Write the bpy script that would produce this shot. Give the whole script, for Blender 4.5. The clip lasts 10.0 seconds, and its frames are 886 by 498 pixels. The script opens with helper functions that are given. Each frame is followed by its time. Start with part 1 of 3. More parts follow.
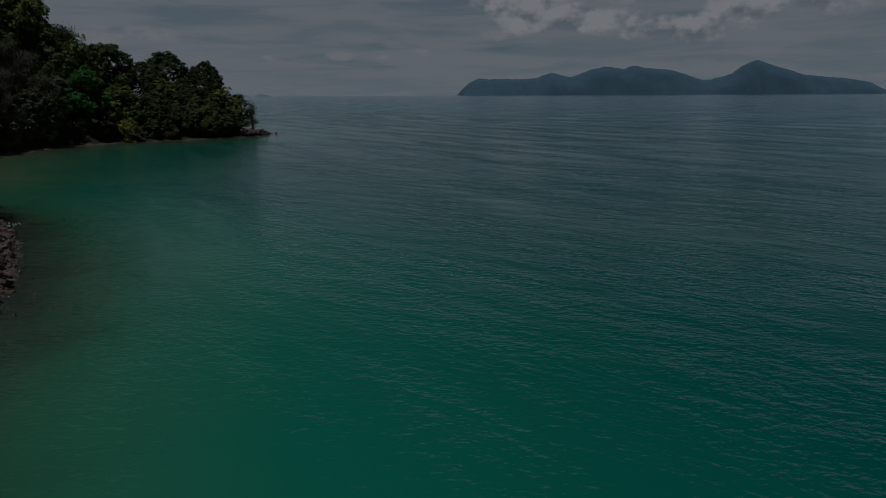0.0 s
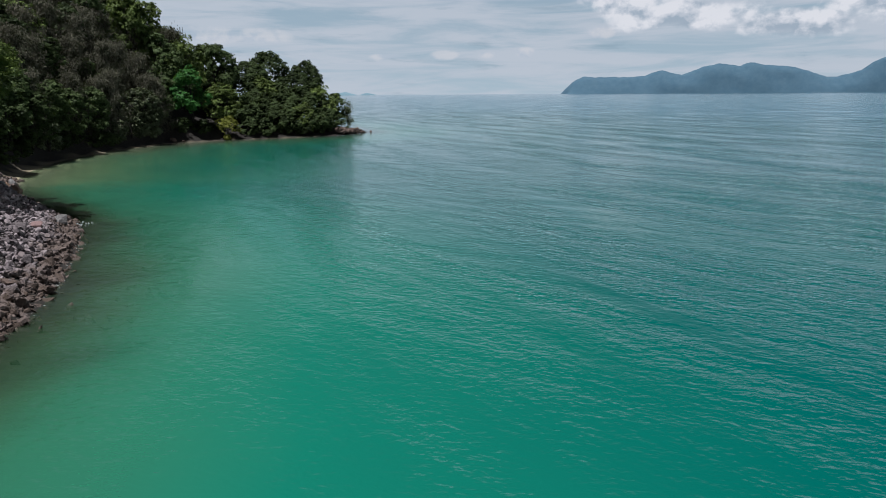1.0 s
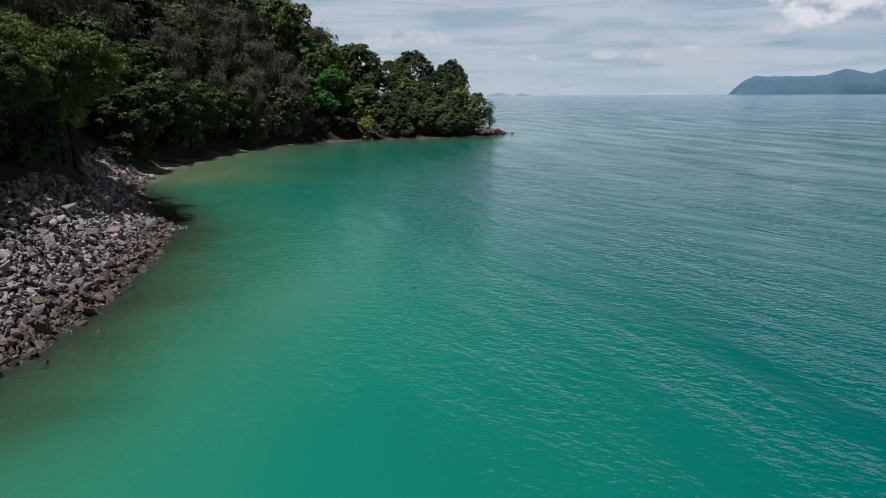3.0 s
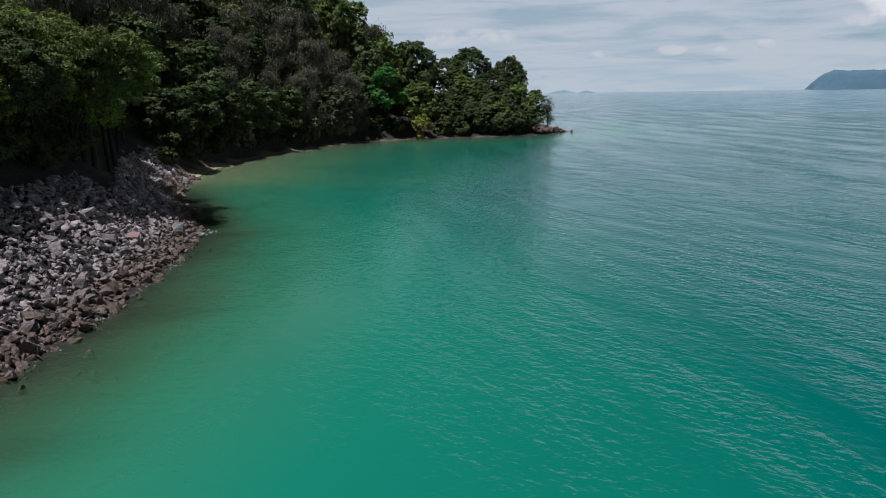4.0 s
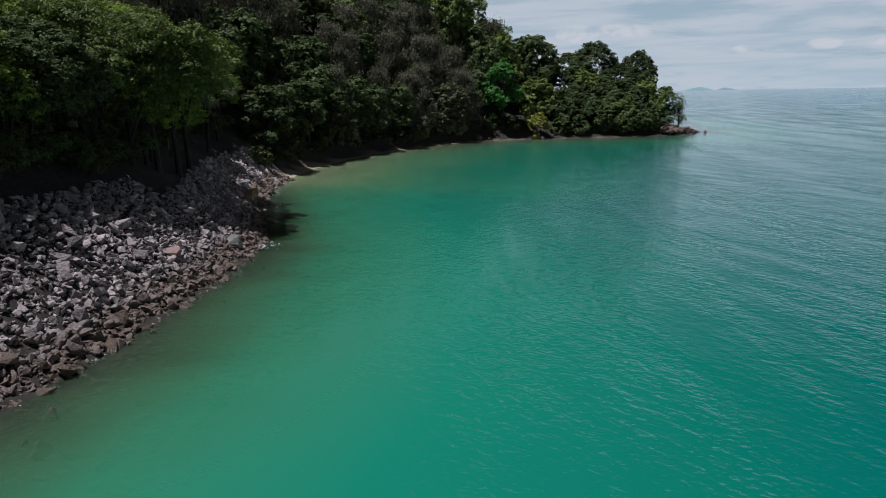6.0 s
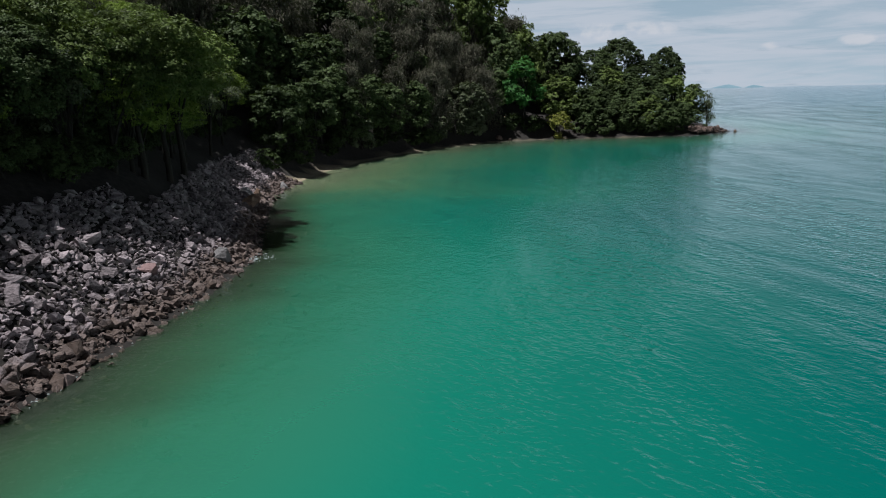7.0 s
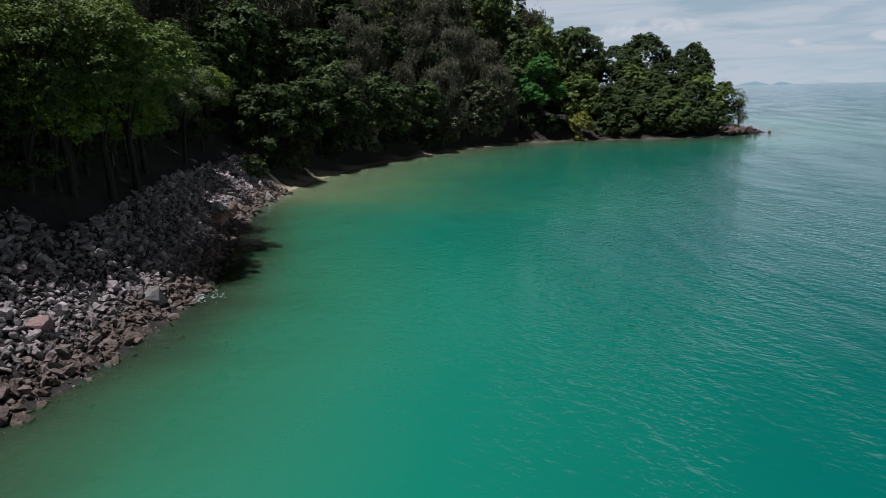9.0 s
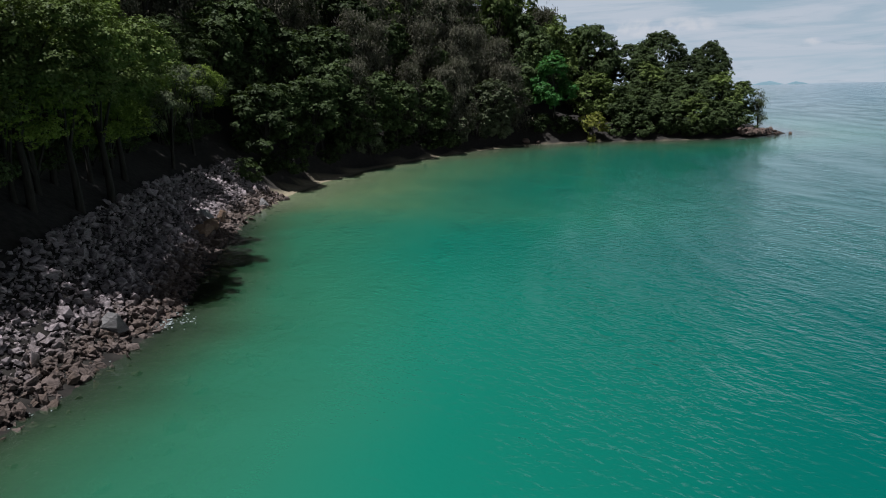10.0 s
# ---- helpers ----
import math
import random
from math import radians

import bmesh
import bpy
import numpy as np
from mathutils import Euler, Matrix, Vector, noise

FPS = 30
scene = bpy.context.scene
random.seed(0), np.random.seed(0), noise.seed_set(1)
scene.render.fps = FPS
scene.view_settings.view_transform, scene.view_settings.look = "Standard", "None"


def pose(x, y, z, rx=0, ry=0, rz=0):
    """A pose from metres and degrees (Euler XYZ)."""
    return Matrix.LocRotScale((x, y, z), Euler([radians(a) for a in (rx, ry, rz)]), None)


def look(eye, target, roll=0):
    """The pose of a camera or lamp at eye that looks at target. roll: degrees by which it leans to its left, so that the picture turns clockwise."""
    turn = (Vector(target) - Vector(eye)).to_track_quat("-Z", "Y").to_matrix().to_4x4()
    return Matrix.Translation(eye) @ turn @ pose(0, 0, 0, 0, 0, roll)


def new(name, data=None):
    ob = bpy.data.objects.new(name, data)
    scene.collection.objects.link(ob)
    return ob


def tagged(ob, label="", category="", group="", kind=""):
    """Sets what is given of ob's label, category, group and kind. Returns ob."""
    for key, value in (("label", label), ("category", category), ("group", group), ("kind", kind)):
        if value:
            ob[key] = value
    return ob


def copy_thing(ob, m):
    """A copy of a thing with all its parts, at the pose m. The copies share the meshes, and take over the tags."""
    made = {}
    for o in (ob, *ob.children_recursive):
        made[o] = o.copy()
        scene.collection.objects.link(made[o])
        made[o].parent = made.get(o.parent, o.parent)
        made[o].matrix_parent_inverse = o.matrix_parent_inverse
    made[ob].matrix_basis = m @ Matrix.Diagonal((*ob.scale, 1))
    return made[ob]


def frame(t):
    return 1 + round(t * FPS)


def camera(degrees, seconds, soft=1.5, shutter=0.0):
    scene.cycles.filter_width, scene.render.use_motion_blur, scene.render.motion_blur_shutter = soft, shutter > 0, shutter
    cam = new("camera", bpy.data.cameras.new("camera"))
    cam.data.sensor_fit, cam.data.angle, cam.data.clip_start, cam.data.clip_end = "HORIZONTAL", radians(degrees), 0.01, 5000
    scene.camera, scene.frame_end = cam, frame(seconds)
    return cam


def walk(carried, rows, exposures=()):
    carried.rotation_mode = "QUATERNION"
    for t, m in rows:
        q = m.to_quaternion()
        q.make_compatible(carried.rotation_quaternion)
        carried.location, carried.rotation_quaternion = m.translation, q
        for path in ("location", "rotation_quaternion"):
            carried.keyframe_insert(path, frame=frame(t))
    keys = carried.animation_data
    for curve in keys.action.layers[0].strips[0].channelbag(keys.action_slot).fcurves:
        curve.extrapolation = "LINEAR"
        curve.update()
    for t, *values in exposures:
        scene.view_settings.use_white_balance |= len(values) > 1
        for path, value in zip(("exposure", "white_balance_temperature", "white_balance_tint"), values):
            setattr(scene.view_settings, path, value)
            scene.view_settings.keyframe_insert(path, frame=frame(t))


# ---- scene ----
cam = camera(65.4, 10.0, soft=1.0)
PATH = [
    (0, (1.148, -3.403, 9.152), (1.612, -1.508, 8.714), -0.3),
    (0.5, (2.576, -1.194, 9.112), (2.899, 0.73, 8.673), -0.3),
    (1, (3.633, 0.724, 9.066), (3.816, 2.666, 8.626), -0.4),
    (1.5, (4.536, 2.508, 9.03), (4.594, 4.458, 8.591), -0.4),
    (2, (5.265, 4.4, 8.979), (5.212, 6.351, 8.54), -0.3),
    (2.5, (5.847, 6.293, 8.914), (5.689, 8.238, 8.475), -0.5),
    (2.7, (6.013, 7.0, 8.899), (5.82, 8.942, 8.462), -0.4),
    (4, (7.136, 11.702, 8.735), (6.72, 13.608, 8.296), -0.9),
    (4.5, (7.328, 13.544, 8.666), (6.804, 15.423, 8.228), -0.9),
    (5, (7.468, 15.419, 8.632), (6.837, 17.265, 8.194), -1.1),
    (5.5, (7.451, 17.27, 8.656), (6.747, 19.09, 8.217), -1.0),
    (7, (6.847, 22.728, 8.644), (6.033, 24.501, 8.203), -1.3),
    (7.5, (6.557, 24.529, 8.682), (5.714, 26.288, 8.241), -1.4),
    (8, (6.259, 26.328, 8.735), (5.402, 28.081, 8.292), -1.4),
    (8.5, (5.797, 28.196, 8.764), (4.933, 29.944, 8.319), -1.5),
    (9, (5.207, 30.062, 8.8), (4.338, 31.807, 8.354), -1.4),
    (9.5, (4.66, 31.89, 8.809), (3.777, 33.629, 8.363), -1.5),
    (10, (4.117, 33.554, 8.814), (3.219, 35.284, 8.368), -1.4),
]
EXPOSURES = [(0, -1.55, 6000, 10), (0.3, -0.15, 6000, 10), (0.6, 0.6, 6000, 10), (10, 0.6, 6000, 10)]
walk(cam, [(t, look(e, g, r)) for t, e, g, r in PATH], EXPOSURES)

# ---- light ----
TO_SUN = Vector((-0.235, -0.19, 0.953)).normalized()
SUN_EL = math.asin(TO_SUN.z)
SUN_AZ = math.atan2(TO_SUN.x, TO_SUN.y)


def ramp(nt, fac, stops, interp="LINEAR"):
    n = nt.nodes.new("ShaderNodeValToRGB")
    n.color_ramp.interpolation = interp
    els = n.color_ramp.elements
    while len(els) < len(stops):
        els.new(0.5)
    for el, (p, c) in zip(els, stops):
        el.position = p
        el.color = (*c, 1) if len(c) == 3 else c
    nt.links.new(fac, n.inputs[0])
    return n.outputs[0]


def math_node(nt, op, a, b=None, clamp=False):
    n = nt.nodes.new("ShaderNodeMath")
    n.operation = op
    n.use_clamp = clamp
    for i, v in enumerate((a, b)):
        if v is None:
            continue
        if isinstance(v, (int, float)):
            n.inputs[i].default_value = v
        else:
            nt.links.new(v, n.inputs[i])
    return n.outputs[0]


def mix_col(nt, fac, a, b, blend="MIX"):
    n = nt.nodes.new("ShaderNodeMix")
    n.data_type = "RGBA"
    n.blend_type = blend
    for i, v in ((0, fac), (6, a), (7, b)):
        if isinstance(v, (int, float)):
            n.inputs[i].default_value = v
        elif isinstance(v, tuple):
            n.inputs[i].default_value = (*v, 1)
        else:
            nt.links.new(v, n.inputs[i])
    return n.outputs[2]


def noise_tex(nt, vec, scale, detail=3.0, rough=0.55, distortion=0.0):
    n = nt.nodes.new("ShaderNodeTexNoise")
    n.inputs["Scale"].default_value = scale
    n.inputs["Detail"].default_value = detail
    n.inputs["Roughness"].default_value = rough
    n.inputs["Distortion"].default_value = distortion
    if vec is not None:
        nt.links.new(vec, n.inputs["Vector"])
    return n.outputs[0]


def mapped(nt, vec, scale=(1, 1, 1), rot=(0, 0, 0), loc=(0, 0, 0)):
    n = nt.nodes.new("ShaderNodeMapping")
    n.inputs["Scale"].default_value = scale
    n.inputs["Rotation"].default_value = rot
    n.inputs["Location"].default_value = loc
    nt.links.new(vec, n.inputs["Vector"])
    return n.outputs[0]


def turned(nt, vec, size, angle):
    """Coordinates turned about z, then measured in lengths of size."""
    n = nt.nodes.new("ShaderNodeMapping")
    n.vector_type = "TEXTURE"
    n.inputs["Scale"].default_value = size
    n.inputs["Rotation"].default_value = (0, 0, angle)
    nt.links.new(vec, n.inputs["Vector"])
    return n.outputs[0]


world = bpy.data.worlds.new("world")
scene.world = world
world.use_nodes = True
wt = world.node_tree
sky = wt.nodes.new("ShaderNodeTexSky")
sky.sky_type = "NISHITA"
sky.sun_disc = False
sky.sun_elevation = SUN_EL
sky.sun_rotation = SUN_AZ
sky.air_density = 0.3
sky.dust_density = 0.6
sky.ozone_density = 2.0
bg = wt.nodes["Background"]
bg.inputs[1].default_value = 0.0465
direction = wt.nodes.new("ShaderNodeTexCoord").outputs["Generated"]
axes = wt.nodes.new("ShaderNodeSeparateXYZ")
wt.links.new(direction, axes.inputs[0])
up = axes.outputs[2]
bearing = math_node(wt, "ARCTAN2", axes.outputs[0], axes.outputs[1])
flat_dir = wt.nodes.new("ShaderNodeCombineXYZ")
wt.links.new(bearing, flat_dir.inputs[0])
wt.links.new(up, flat_dir.inputs[1])
flat_dir = flat_dir.outputs[0]
low = ramp(wt, up, [(0.0, (1,) * 3), (0.15, (0.97,) * 3), (0.27, (0.34,) * 3), (0.40, (0.04,) * 3)], "EASE")
deep_blue = mix_col(wt, 1.0, sky.outputs[0], (0.15, 0.15, 0.15), "MULTIPLY")
pale = ramp(wt, up, [(0.0, (6.1, 7.4, 8.1)), (0.045, (5.6, 6.9, 7.7)), (0.14, (4.8, 6.2, 7.2))])
col = mix_col(wt, math_node(wt, "MULTIPLY", low, 0.94), deep_blue, pale)
# thin stretched layers of cloud low over the sea
streak = noise_tex(wt, mapped(wt, flat_dir, (5.0, 46, 1), loc=(0.3, 0.9, 0)), 1.0, 6, 0.58, 0.5)
streak = ramp(wt, streak, [(0.32, (0,) * 3), (0.60, (1,) * 3)], "EASE")
col = mix_col(wt, math_node(wt, "MULTIPLY", math_node(wt, "MULTIPLY", low, streak), 0.85), col, (7.5, 7.8, 8.3))
veil = noise_tex(wt, mapped(wt, flat_dir, (9, 60, 1), loc=(4.3, 2.9, 0)), 1.0, 5, 0.6, 0.3)
veil = ramp(wt, veil, [(0.56, (0,) * 3), (0.74, (1,) * 3)], "EASE")
col = mix_col(wt, math_node(wt, "MULTIPLY", math_node(wt, "MULTIPLY", low, veil), 0.45), col, (3.3, 4.6, 5.4))
# heaped clouds over the far island and small flat ones out to sea: bearing, height, half width, half height
HEAPS = [(0.345, 0.128, 0.075, 0.034), (0.475, 0.140, 0.05, 0.030), (0.42, 0.098, 0.10, 0.022), (0.625, 0.105, 0.055, 0.024),
         (0.56, 0.082, 0.09, 0.020), (0.70, 0.125, 0.09, 0.040), (0.545, 0.145, 0.05, 0.02)]
FLATS = [(-0.205, 0.077, 0.10, 0.013), (0.305, 0.078, 0.022, 0.010), (0.10, 0.052, 0.022, 0.007), (0.155, 0.053, 0.016, 0.007),
         (0.02, 0.050, 0.03, 0.007), (0.21, 0.054, 0.014, 0.008)]
curl = noise_tex(wt, mapped(wt, flat_dir, (15, 19, 1), loc=(3.4, 1.7, 0)), 1.0, 7, 0.56, 0.0)
curl_up = noise_tex(wt, mapped(wt, flat_dir, (15, 19, 1), loc=(3.4, 1.7 + 0.25, 0)), 1.0, 7, 0.56, 0.0)


def cloud_cover(lumps):
    """How far inside the nearest of some soft lumps a direction lies."""
    best = None
    for a, h, da, dh in lumps:
        u = math_node(wt, "DIVIDE", math_node(wt, "SUBTRACT", bearing, a), da)
        v = math_node(wt, "DIVIDE", math_node(wt, "SUBTRACT", up, h), dh)
        r2 = math_node(wt, "ADD", math_node(wt, "MULTIPLY", u, u), math_node(wt, "MULTIPLY", v, v))
        d = math_node(wt, "SUBTRACT", 1.0, r2)
        best = d if best is None else math_node(wt, "MAXIMUM", best, d)
    return math_node(wt, "ADD", math_node(wt, "MAXIMUM", best, -1.2), math_node(wt, "MULTIPLY", math_node(wt, "SUBTRACT", curl, 0.5), 3.4))


relief = math_node(wt, "ADD", math_node(wt, "MULTIPLY", math_node(wt, "SUBTRACT", curl, curl_up), 3.4), 0.5)
heap = ramp(wt, relief, [(0.22, (5.0, 5.8, 6.6)), (0.48, (8.2, 8.4, 8.8)), (0.70, (10.8, 10.5, 10.5))])
col = mix_col(wt, ramp(wt, cloud_cover(HEAPS), [(0.0, (0,) * 3), (0.8, (0.92,) * 3)], "EASE"), col, heap)
soft = ramp(wt, relief, [(0.3, (6.6, 7.2, 8.0)), (0.7, (9.2, 8.9, 8.9))])
col = mix_col(wt, ramp(wt, cloud_cover(FLATS), [(0.0, (0,) * 3), (1.3, (0.6,) * 3)], "EASE"), col, soft)
wt.links.new(col, bg.inputs[0])

sun = new("sun", bpy.data.lights.new("sun", "SUN"))
sun.data.energy = 5.0
sun.data.angle = radians(0.5)
sun.data.color = (1.0, 0.97, 0.93)
sun.matrix_world = look(TO_SUN * 100, (0, 0, 0))


# ---- materials ----
def material(name, rough=0.8, spec=0.5):
    m = bpy.data.materials.new(name)
    m.use_nodes = True
    nt = m.node_tree
    b = nt.nodes["Principled BSDF"]
    b.inputs["Roughness"].default_value = rough
    b.inputs["Specular IOR Level"].default_value = spec
    pos = nt.nodes.new("ShaderNodeNewGeometry").outputs["Position"]
    return m, nt, b, pos


def bump(nt, b, height, strength, distance):
    n = nt.nodes.new("ShaderNodeBump")
    n.inputs["Strength"].default_value = strength
    n.inputs["Distance"].default_value = distance
    nt.links.new(height, n.inputs["Height"])
    nt.links.new(n.outputs[0], b.inputs["Normal"])


def leaf_material(name, dark, light, rough=0.42, through_light=0.25):
    m, nt, b, pos = material(name, rough, 0.07)
    isl = nt.nodes.new("ShaderNodeNewGeometry").outputs["Random Per Island"]
    obj = nt.nodes.new("ShaderNodeObjectInfo").outputs["Random"]
    patch = noise_tex(nt, pos, 0.55, 2)
    tone = nt.nodes.new("ShaderNodeAttribute")
    tone.attribute_name = "tone"
    v = math_node(nt, "ADD", math_node(nt, "MULTIPLY", isl, 0.14), math_node(nt, "MULTIPLY", obj, 0.26))
    v = math_node(nt, "ADD", v, math_node(nt, "MULTIPLY", patch, 0.30))
    v = math_node(nt, "ADD", v, math_node(nt, "MULTIPLY", tone.outputs["Fac"], 0.44))
    mid = tuple((p + q) / 2 for p, q in zip(dark, light))
    c = ramp(nt, v, [(0.2, dark), (0.5, mid), (0.85, light)])
    nt.links.new(c, b.inputs["Base Color"])
    tr = nt.nodes.new("ShaderNodeBsdfTranslucent")
    nt.links.new(mix_col(nt, 0.5, c, (0.10, 0.16, 0.01)), tr.inputs[0])
    mx = nt.nodes.new("ShaderNodeMixShader")
    mx.inputs[0].default_value = through_light
    nt.links.new(b.outputs[0], mx.inputs[1])
    nt.links.new(tr.outputs[0], mx.inputs[2])
    nt.links.new(mx.outputs[0], nt.nodes["Material Output"].inputs[0])
    return m


# dark green, its low end taken towards black to deepen foliage shade
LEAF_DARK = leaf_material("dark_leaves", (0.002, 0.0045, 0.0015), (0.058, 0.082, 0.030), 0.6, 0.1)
LEAF_OLIVE = leaf_material("olive_leaves", (0.004, 0.0075, 0.002), (0.112, 0.150, 0.042), 0.55, 0.16)
LEAF_LUSH = leaf_material("lush_leaves", (0.006, 0.013, 0.002), (0.185, 0.255, 0.044), 0.55, 0.2)
LEAF_SOFT = leaf_material("soft_green_leaves", (0.008, 0.016, 0.003), (0.096, 0.132, 0.0256), 0.5, 0.18)
LEAF_BRIGHT = leaf_material("bright_green_leaves", (0.006, 0.0275, 0.006), (0.052, 0.152, 0.036), 0.5, 0.25)
LEAF_YELLOW = leaf_material("yellow_leaves", (0.0375, 0.0525, 0.009), (0.192, 0.192, 0.04), 0.5, 0.3)
LEAF_GREY = leaf_material("grey_needles", (0.007, 0.0075, 0.0045), (0.115, 0.107, 0.080), 0.9, 0.08)
LEAF_PALE = leaf_material("pale_leaves", (0.0075, 0.011, 0.005), (0.1, 0.116, 0.064), 0.5, 0.12)

BARK, nt, b, pos = material("bark", 0.9, 0.2)
n1 = noise_tex(nt, mapped(nt, pos, (4, 4, 0.8)), 1.5, 4)
nt.links.new(ramp(nt, n1, [(0.3, (0.008, 0.007, 0.005)), (0.7, (0.026, 0.022, 0.018))]), b.inputs["Base Color"])
bump(nt, b, n1, 0.6, 0.05)


def rock_material(name, dark, light, stain=(0.088, 0.054, 0.030), tide=0.95, per_piece=True):
    m, nt, b, pos = material(name, 0.85, 0.3)
    if per_piece:
        r = nt.nodes.new("ShaderNodeObjectInfo").outputs["Random"]
    else:
        r = nt.nodes.new("ShaderNodeNewGeometry").outputs["Random Per Island"]
    fine = noise_tex(nt, pos, 9.0, 6, 0.72)
    broad = noise_tex(nt, pos, 1.3, 3)
    seam = noise_tex(nt, mapped(nt, pos, (1, 1, 3.5), (0.5, 0.3, 0)), 3.2, 4, 0.6, 1.2)
    v = math_node(nt, "ADD", math_node(nt, "MULTIPLY", r, 0.55), math_node(nt, "MULTIPLY", fine, 0.75))
    v = math_node(nt, "ADD", v, math_node(nt, "MULTIPLY", math_node(nt, "SUBTRACT", seam, 0.65), 0.7))
    mid = tuple((p + q) / 2 for p, q in zip(dark, light))
    c = ramp(nt, v, [(0.15, dark), (0.55, mid), (1.0, light)])
    # rust-brown weed and stain below the high-tide line
    z = nt.nodes.new("ShaderNodeSeparateXYZ")
    nt.links.new(pos, z.inputs[0])
    h = math_node(nt, "ADD", z.outputs[2], math_node(nt, "MULTIPLY", math_node(nt, "SUBTRACT", broad, 0.5), 1.5))
    h = math_node(nt, "SUBTRACT", h, math_node(nt, "MULTIPLY", r, 0.35))
    mr = nt.nodes.new("ShaderNodeMapRange")
    mr.inputs["From Min"].default_value = tide - 0.45
    mr.inputs["From Max"].default_value = tide
    mr.inputs["To Min"].default_value = 0.72
    mr.inputs["To Max"].default_value = 0.0
    nt.links.new(h, mr.inputs["Value"])
    brown = ramp(nt, fine, [(0.3, tuple(s * 0.35 for s in stain)), (0.7, stain)])
    c = mix_col(nt, mr.outputs[0], c, brown)
    weed = nt.nodes.new("ShaderNodeMapRange")
    weed.inputs["From Min"].default_value = -0.15
    weed.inputs["From Max"].default_value = 0.12
    weed.inputs["To Min"].default_value = 0.9
    weed.inputs["To Max"].default_value = 0.0
    nt.links.new(z.outputs[2], weed.inputs["Value"])
    c = mix_col(nt, weed.outputs[0], c, (0.030, 0.024, 0.014))
    nt.links.new(c, b.inputs["Base Color"])
    bump(nt, b, math_node(nt, "ADD", fine, seam), 0.9, 0.10)
    return m


ROCK = rock_material("grey_rock", (0.034, 0.027, 0.028), (0.37, 0.308, 0.315))
ROCK_JOINED = rock_material("grey_rubble", (0.030, 0.024, 0.025), (0.36, 0.300, 0.307), per_piece=False)
ROCK_PINK = rock_material("pink_rock", (0.13, 0.080, 0.075), (0.23, 0.150, 0.145), tide=-5)
ROCK_PALE = rock_material("pale_rock", (0.12, 0.112, 0.11), (0.26, 0.245, 0.24), tide=-5)
ROCK_BROWN = rock_material("brown_rock", (0.09, 0.056, 0.036), (0.24, 0.155, 0.108), tide=-5)
ROCK_RED = rock_material("red_rock", (0.045, 0.031, 0.026), (0.125, 0.086, 0.070), tide=0.1)

GROUND, nt, b, pos = material("ground", 0.95, 0.2)
fine = noise_tex(nt, pos, 3.0, 6, 0.6)
broad = noise_tex(nt, pos, 0.12, 3)
soil = ramp(nt, fine, [(0.3, (0.008, 0.007, 0.006)), (0.7, (0.026, 0.022, 0.019))])
sand = ramp(nt, fine, [(0.3, (0.16, 0.132, 0.085)), (0.7, (0.25, 0.21, 0.145))])
bed = ramp(nt, broad, [(0.35, (0.016, 0.013, 0.009)), (0.65, (0.034, 0.029, 0.019))])
sand_bed = ramp(nt, broad, [(0.35, (0.33, 0.295, 0.14)), (0.65, (0.46, 0.41, 0.21))])
att = nt.nodes.new("ShaderNodeAttribute")
att.attribute_name = "sand"
c = mix_col(nt, att.outputs["Fac"], soil, sand)
z = nt.nodes.new("ShaderNodeSeparateXYZ")
nt.links.new(pos, z.inputs[0])
under = nt.nodes.new("ShaderNodeMapRange")
under.inputs["From Min"].default_value = -0.15
under.inputs["From Max"].default_value = -0.9
nt.links.new(z.outputs[2], under.inputs["Value"])
c = mix_col(nt, under.outputs[0], c, mix_col(nt, att.outputs["Fac"], bed, sand_bed))
nt.links.new(c, b.inputs["Base Color"])
bump(nt, b, fine, 0.5, 0.08)

# sea water: cloudy turquoise body, clear in the shallows, glossy top
WATER, nt, b, pos = material("sea_water", 0.9, 0.0)
nt.nodes.remove(b)
dep = nt.nodes.new("ShaderNodeAttribute")
dep.attribute_name = "depth"
depth = dep.outputs["Fac"]
haze = noise_tex(nt, pos, 0.03, 3, 0.5)
dd = math_node(nt, "ADD", depth, math_node(nt, "MULTIPLY", math_node(nt, "SUBTRACT", haze, 0.5), 1.2))
dn = math_node(nt, "DIVIDE", dd, 14.0, True)
# the deepest stop is lifted to stand in for sky reflected far out
body = ramp(nt, dn, [(0.0, (0.050, 0.092, 0.042)), (0.05, (0.0240, 0.1220, 0.0690)), (0.14, (0.0060, 0.1050, 0.0700)),
                     (0.30, (0.0006, 0.0640, 0.0555)), (0.50, (0.0004, 0.0570, 0.0580)), (1.0, (0.005, 0.0780, 0.1130))])
calm = nt.nodes.new("ShaderNodeAttribute")
calm.attribute_name = "ripple"
ripple = calm.outputs["Fac"]
n_fine = noise_tex(nt, turned(nt, pos, (0.23, 0.16, 1), radians(-15)), 1.0, 1.5, 0.5, 0.3)
n_small = noise_tex(nt, turned(nt, pos, (0.62, 0.40, 1), radians(-32)), 1.0, 1.5, 0.5, 0.4)
n_mid = noise_tex(nt, turned(nt, pos, (4.2, 1.5, 1), radians(-58)), 1.0, 2.0, 0.5, 0.4)
gust = ramp(nt, noise_tex(nt, turned(nt, pos, (30, 5, 1), radians(-72)), 1.0, 3, 0.55, 0.5), [(0.36, (0.16,) * 3), (0.66, (1.15,) * 3)])
hgt = math_node(nt, "ADD", math_node(nt, "MULTIPLY", n_fine, 0.05), math_node(nt, "MULTIPLY", n_small, 0.11))
hgt = math_node(nt, "ADD", hgt, math_node(nt, "MULTIPLY", n_mid, 0.21))
bp = nt.nodes.new("ShaderNodeBump")
bp.inputs["Distance"].default_value = 1.0
nt.links.new(hgt, bp.inputs["Height"])
